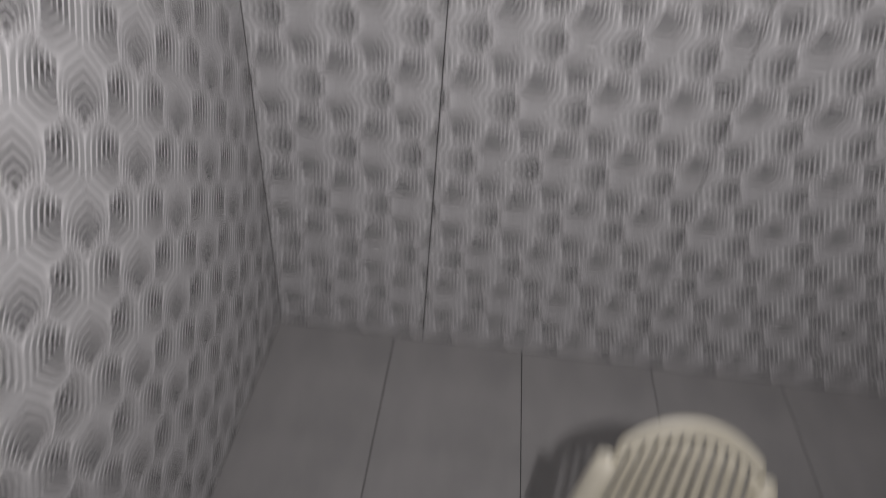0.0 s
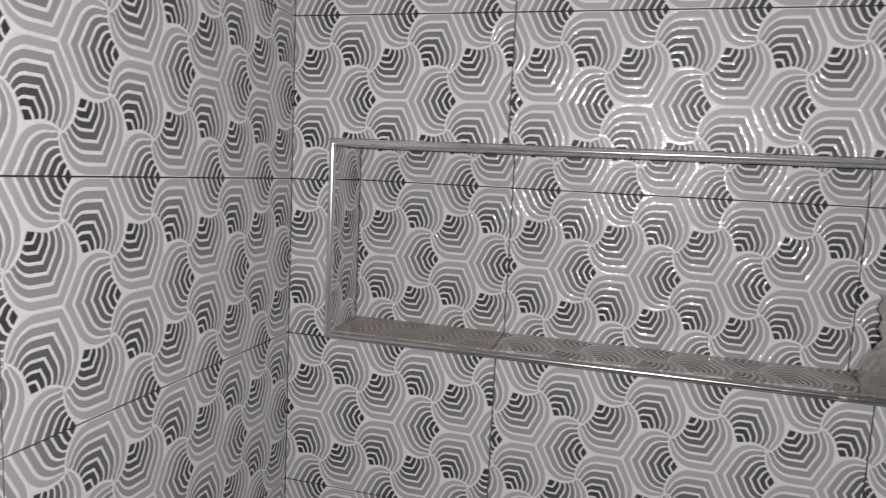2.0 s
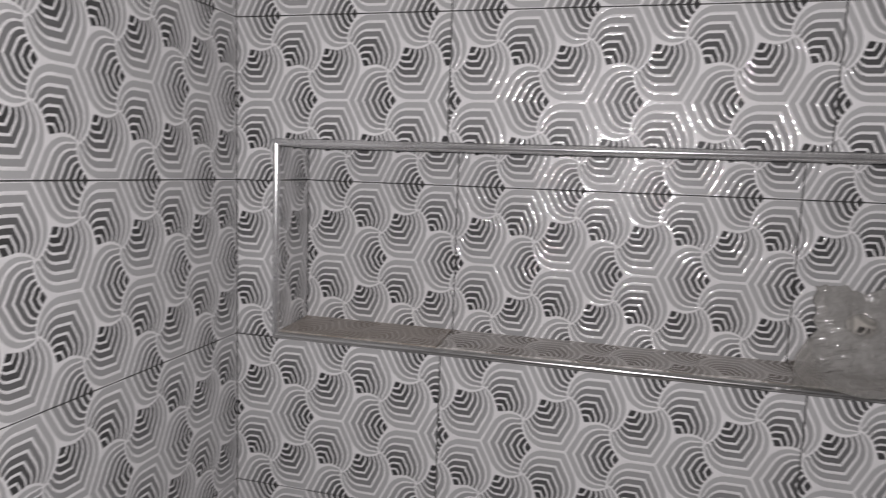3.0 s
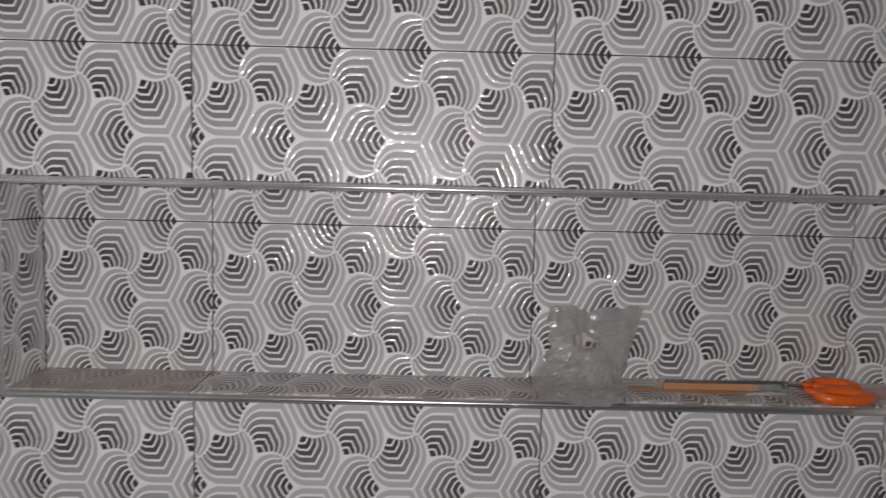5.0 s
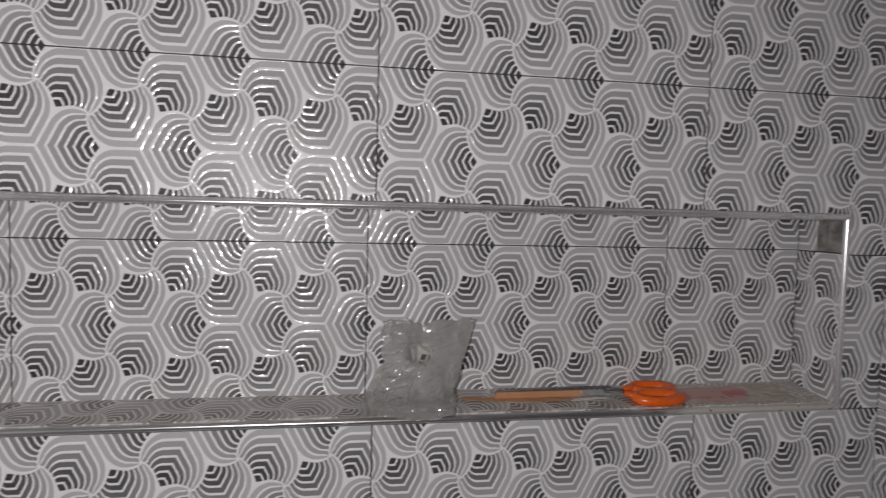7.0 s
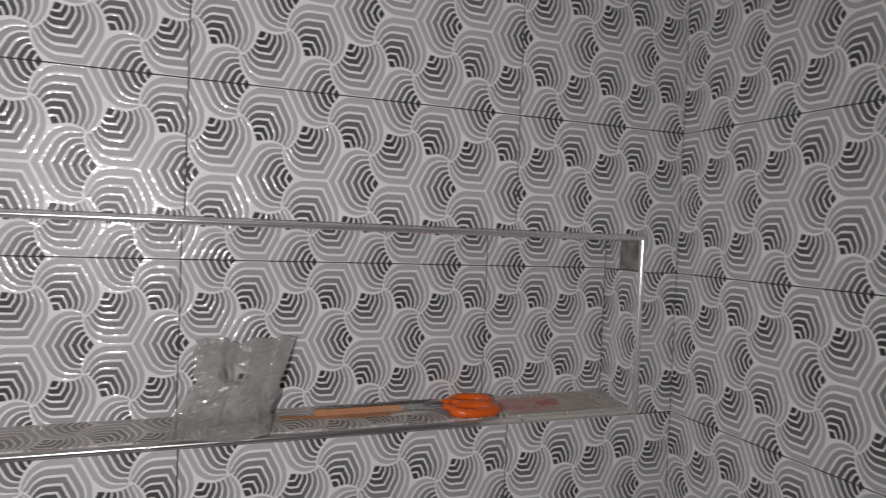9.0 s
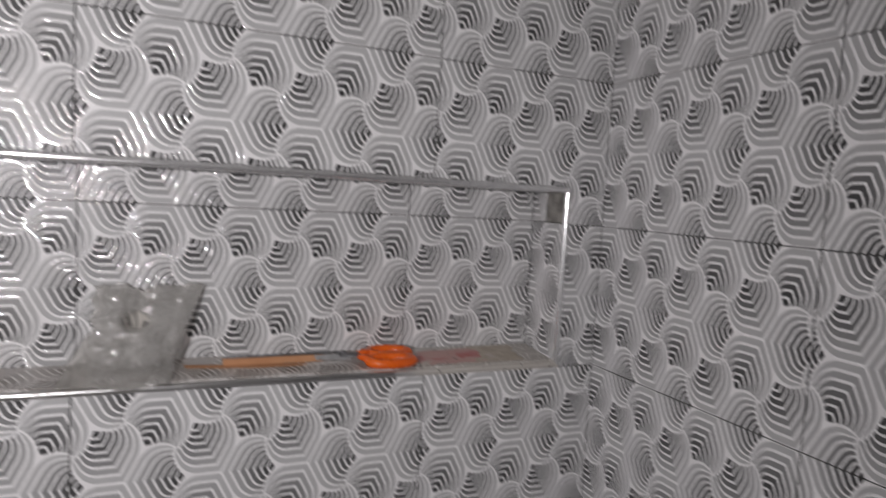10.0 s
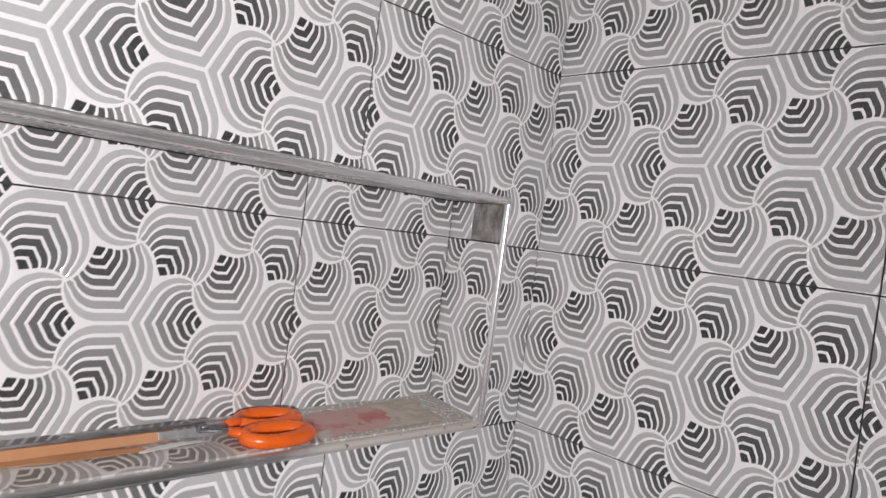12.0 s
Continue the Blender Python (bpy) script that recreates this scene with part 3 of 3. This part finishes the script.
# ---- scissors with thick orange handles, resting on the sill ----
def ring_bm(rx, ry, tube_w, tube_h, squash=0.0):
    """A rounded oval handle loop in the x-y plane."""
    bm = bmesh.new()
    seg, sec = 40, 12
    loops = []
    for i in range(seg):
        a = 2 * math.pi * i / seg
        c, sn = math.cos(a), math.sin(a)
        size = 1.0 + squash * c
        centre = Vector((rx * c, ry * sn * size, 0))
        out = Vector((c / rx, sn / ry, 0)).normalized()
        wide = tube_w * (1.0 + 0.25 * c)
        loops.append([bm.verts.new(centre + out * (wide * math.cos(b)) + Vector((0, 0, tube_h * math.sin(b)))) for b in [2 * math.pi * k / sec for k in range(sec)]])
    for i in range(seg):
        for k in range(sec):
            f = bm.faces.new((loops[i][k], loops[i][(k + 1) % sec], loops[(i + 1) % seg][(k + 1) % sec], loops[(i + 1) % seg][k]))
            f.smooth = True
    bmesh.ops.recalc_face_normals(bm, faces=bm.faces)
    return bm


def tube_bm(points, radii, flat=1.0, sections=10):
    """A rounded bar through points; flat squeezes it in z."""
    bm = bmesh.new()
    rings = []
    for i, p in enumerate(points):
        p = Vector(p)
        a = Vector(points[max(i - 1, 0)])
        b = Vector(points[min(i + 1, len(points) - 1)])
        along = (b - a).normalized()
        side = along.cross(Vector((0, 0, 1))).normalized()
        up = side.cross(along)
        rings.append([bm.verts.new(p + side * radii[i] * math.cos(t) + up * radii[i] * flat * math.sin(t)) for t in [2 * math.pi * k / sections for k in range(sections)]])
    for i in range(len(rings) - 1):
        for k in range(sections):
            f = bm.faces.new((rings[i][k], rings[i][(k + 1) % sections], rings[i + 1][(k + 1) % sections], rings[i + 1][k]))
            f.smooth = True
    bm.faces.new(rings[0][::-1])
    bm.faces.new(rings[-1])
    bmesh.ops.recalc_face_normals(bm, faces=bm.faces)
    return bm


def blade_bm(length, width, thick):
    """A tapered blade that points along -x, ground to an edge on one side."""
    bm = bmesh.new()
    sections = []
    for k in range(9):
        t = k / 8
        x = -length * t
        w = width * (1 - 0.75 * t ** 1.6)
        sections.append([bm.verts.new(c) for c in ((x, -w * 0.5, 0), (x, w * 0.5, 0), (x, w * 0.5, thick), (x, -w * 0.2, thick))])
    for k in range(8):
        for i in range(4):
            bm.faces.new((sections[k][i], sections[k][(i + 1) % 4], sections[k + 1][(i + 1) % 4], sections[k + 1][i]))
    bm.faces.new(sections[0][::-1])
    bm.faces.new(sections[-1])
    bmesh.ops.recalc_face_normals(bm, faces=bm.faces)
    return bm


scissors = tagged(new("scissors"), "steel scissors with thick orange plastic handles on the sill", "scissors")
scissors.location = (1.462, 0.0545, sill_z(0.0545) + 0.0015)
up_ring = part("handle", ring_bm(0.040, 0.0190, 0.0100, 0.0092, -0.10), orange_plastic, scissors, "orange plastic handle loop")
up_ring.matrix_local = pose(0.099, 0.020, 0.0085, 6, 0, -3)
low_ring = part("handle", ring_bm(0.043, 0.0195, 0.0104, 0.0092, -0.10), orange_plastic, scissors, "orange plastic handle loop")
low_ring.matrix_local = pose(0.088, -0.028, 0.0050, 6, 0, -2)
part("handle_neck", tube_bm([(0.036, 0.008, 0.012), (0.048, 0.014, 0.012), (0.064, 0.020, 0.0115)], [0.006, 0.008, 0.008], 0.8), orange_plastic, scissors, "orange plastic neck")
part("handle_neck", tube_bm([(0.030, -0.010, 0.010), (0.040, -0.017, 0.009), (0.052, -0.025, 0.008)], [0.006, 0.008, 0.008], 0.8), orange_plastic, scissors, "orange plastic neck")
b1 = part("blade", blade_bm(0.225, 0.008, 0.0025), dark_steel, scissors, "dull dark steel blade")
b1.matrix_local = pose(0.012, 0.0172, 0.0132, 0, 0.0, 1.5)
bm = bmesh.new()
box(bm, (-0.056, -0.0015, -0.0062), (0.012, 0.0015, 0.0062), 0.0008)
for v in bm.verts:
    v.co.z *= 1.0 + 0.25 * v.co.x / 0.056
b2 = part("blade", bm, ground_steel, scissors, "pale ground steel blade root")
b2.matrix_local = pose(0.006, 0.004, 0.0080, -24, 0.0, -3)
bm = bmesh.new()
bmesh.ops.create_cone(bm, cap_ends=True, segments=20, radius1=0.0065, radius2=0.0055, depth=0.003)
bmesh.ops.bevel(bm, geom=list(bm.edges), offset=0.0008, segments=1, affect="EDGES")
for side, (x1, y1) in enumerate(((0.050, 0.013), (0.042, -0.016))):
    part("tang", tube_bm([(-0.004, 0.0, 0.013), (0.020, y1 * 0.4, 0.012), (x1, y1, 0.011)], [0.0085, 0.006, 0.0045], 0.45), dark_steel, scissors, "dark steel tang")
screw = part("pivot_screw", bm, dark_steel, scissors, "dark steel pivot screw")
screw.location = (0.002, 0.0, 0.0172)

# ---- tan cardboard strip under the blades ----
bm = bmesh.new()
box(bm, (-0.092, -0.0055, 0.0), (0.092, 0.0055, 0.0125), 0.0010)
strip = part("cardboard_strip", bm, cardboard, None)
strip.location = (1.338, 0.068, sill_z(0.068) + 0.0003)
strip.rotation_euler = (0, 0, radians(0.6))
tagged(strip, "narrow tan cardboard strip under the scissor blades", "strip")

# ---- flat scrap of the same card, half under the strip ----
bm = bmesh.new()
bmesh.ops.create_grid(bm, x_segments=30, y_segments=4, size=0.5)
for v in bm.verts:
    u, w = v.co.x + 0.5, v.co.y + 0.5
    x = 1.182 + u * 0.212 + 0.004 * noise.noise(Vector((u * 9, w * 5, 2)))
    y = 0.050 + (w - 0.5) * (0.016 + 0.006 * noise.noise(Vector((u * 4, 1, 3)))) + 0.018 * (1 - u) ** 2
    v.co = (x, y, sill_z(y) + 0.0016 + 0.0012 * abs(noise.noise(Vector((u * 6, w * 2, 5)))))
scrap = part("card_scrap", bm, cardboard, None)
scrap_solid = scrap.modifiers.new("thickness", "SOLIDIFY")
scrap_solid.thickness = 0.0007
tagged(scrap, "thin torn tan card scrap lying flat on the sill", "card")

# ---- sliver of white plastic under the blade roots ----
bm = bmesh.new()
bmesh.ops.create_grid(bm, x_segments=16, y_segments=3, size=0.5)
for v in bm.verts:
    u, w = v.co.x + 0.5, v.co.y + 0.5
    y = 0.0365 + w * (0.004 + 0.006 * math.sin(math.pi * u)) + 0.010 * u
    v.co = (1.384 + u * 0.076, y, sill_z(y) + 0.0028 + 0.0022 * u * (1 - u) + 0.0006 * noise.noise(Vector((u * 8, w * 2, 7))))
sliver = part("plastic_sliver", bm, white_plastic, None)
sliver_solid = sliver.modifiers.new("thickness", "SOLIDIFY")
sliver_solid.thickness = 0.0006
tagged(sliver, "small torn sliver of white plastic below the scissors", "plastic scrap")

# ---- torn wrapper lying on the sill ----
bm = bmesh.new()
bmesh.ops.create_grid(bm, x_segments=40, y_segments=20, size=0.5)
for v in bm.verts:
    u, w = v.co.x + 0.5, v.co.y + 0.5
    edge = 0.010 * noise.noise(Vector((u * 6, w * 6, 1)))
    x = 1.612 + u * 0.185 + edge
    y = 0.016 + w * 0.078 + 0.006 * noise.noise(Vector((u * 7, w * 5, 9))) + 0.010 * (u - 0.5)
    lift = 0.0012 + 0.0018 * abs(noise.noise(Vector((u * 5, w * 3, 4))))
    v.co = (x, y, sill_z(y) + lift)
wrapper = part("wrapper", bm, wrapper_material(), None)
solid = wrapper.modifiers.new("thickness", "SOLIDIFY")
solid.thickness = 0.0008
tagged(wrapper, "torn packaging wrapper with faded red print on the sill", "wrapper")

# ---- tiny water drop on the sill ----
drop_net = Net("clear_drop")
bm = bmesh.new()
bmesh.ops.create_uvsphere(bm, u_segments=16, v_segments=10, radius=0.0042)
for v in bm.verts:
    v.co.z = v.co.z * 0.62 + 0.0022
for f in bm.faces:
    f.smooth = True
drop = part("water_drop", bm, drop_net.finish((0.9, 0.9, 0.9), 0.03, None, Transmission_Weight=0.7, IOR=1.33), None)
drop.location = (0.803, 0.095, sill_z(0.095, 2.5))
tagged(drop, "tiny clear water drop on the tiled niche sill", "water drop")


# ---- cream plastic chair standing on the floor ----
def slab(points_a, points_b, thick):
    """A plate between two rows of points, thickened backwards along +y."""
    bm = bmesh.new()
    rows = [[bm.verts.new((p[0], p[1] + d, p[2])) for p in row] for d in (0.0, thick) for row in (points_a, points_b)]
    a, b, c, d = rows
    n = len(a)
    for i in range(n - 1):
        for p, q in ((a, b), (b, d), (d, c), (c, a)):
            bm.faces.new((p[i], p[i + 1], q[i + 1], q[i]))
    for i in (0, n - 1):
        bm.faces.new((a[i], b[i], d[i], c[i]))
    bmesh.ops.recalc_face_normals(bm, faces=bm.faces)
    bmesh.ops.bevel(bm, geom=[e for e in bm.edges if len(e.link_faces) == 2 and e.calc_face_angle() > 0.6], offset=0.0035, segments=2, affect="EDGES")
    for f in bm.faces:
        f.smooth = True
    return bm


def plastic_chair():
    chair = tagged(new("plastic_chair"), "cream moulded plastic chair with a slotted back", "chair")
    lean, bow = 0.22, 1.0

    def back_point(x, z):
        return (x * (1 + 1.3 * (0.79 - z)), 0.0 + (z - 0.42) * lean - bow * x * x, z)

    def top(x):
        return 0.790 - 3.0 * x * x - 60 * x ** 4

    xs = [-0.125 + 0.250 * i / 24 for i in range(25)]
    part("top_rail", slab([back_point(x, top(x) - 0.040) for x in xs], [back_point(x, top(x)) for x in xs], 0.014), chair_plastic, chair)
    part("lower_rail", slab([back_point(x * 1.15, 0.40) for x in xs], [back_point(x * 1.15, 0.50) for x in xs], 0.014), chair_plastic, chair)
    for i in range(12):
        x = -0.110 + 0.220 * i / 11
        zs = [0.495 + (top(x) - 0.035 - 0.495) * k / 6 for k in range(7)]
        bm = slab([back_point(x - 0.0072, z) for z in zs], [back_point(x + 0.0072, z) for z in zs], 0.011)
        part("slat", bm, chair_plastic, chair)
    for sx in (-1, 1):
        pts = [(sx * 0.200, -0.012, 0.42), (sx * 0.175, 0.012, 0.55), (sx * 0.152, 0.040, 0.66), (sx * 0.148, 0.048, 0.685), (sx * 0.146, 0.050, 0.696)]
        part("back_post", tube_bm(pts, [0.026, 0.026, 0.026, 0.022, 0.008], 0.8, 14), chair_plastic, chair)
    bm = bmesh.new()
    box(bm, (-0.21, -0.40, 0.405), (0.21, 0.005, 0.43), 0.011, 3)
    part("seat", bm, chair_plastic, chair)
    for sx in (-1, 1):
        for sy, y in ((1, 0.0), (-1, -0.37)):
            part("leg", tube_bm([(sx * 0.235, y + 0.03 * sy, 0.002), (sx * 0.215, y + 0.012 * sy, 0.22), (sx * 0.195, y, 0.415)], [0.019, 0.023, 0.027], 1.0), chair_plastic, chair)
    return chair


chair = plastic_chair()
chair.matrix_world = pose(0.870, -0.735, 0.0, 0, 0, -3) @ Matrix.Diagonal((0.8, 0.8, 0.8, 1))
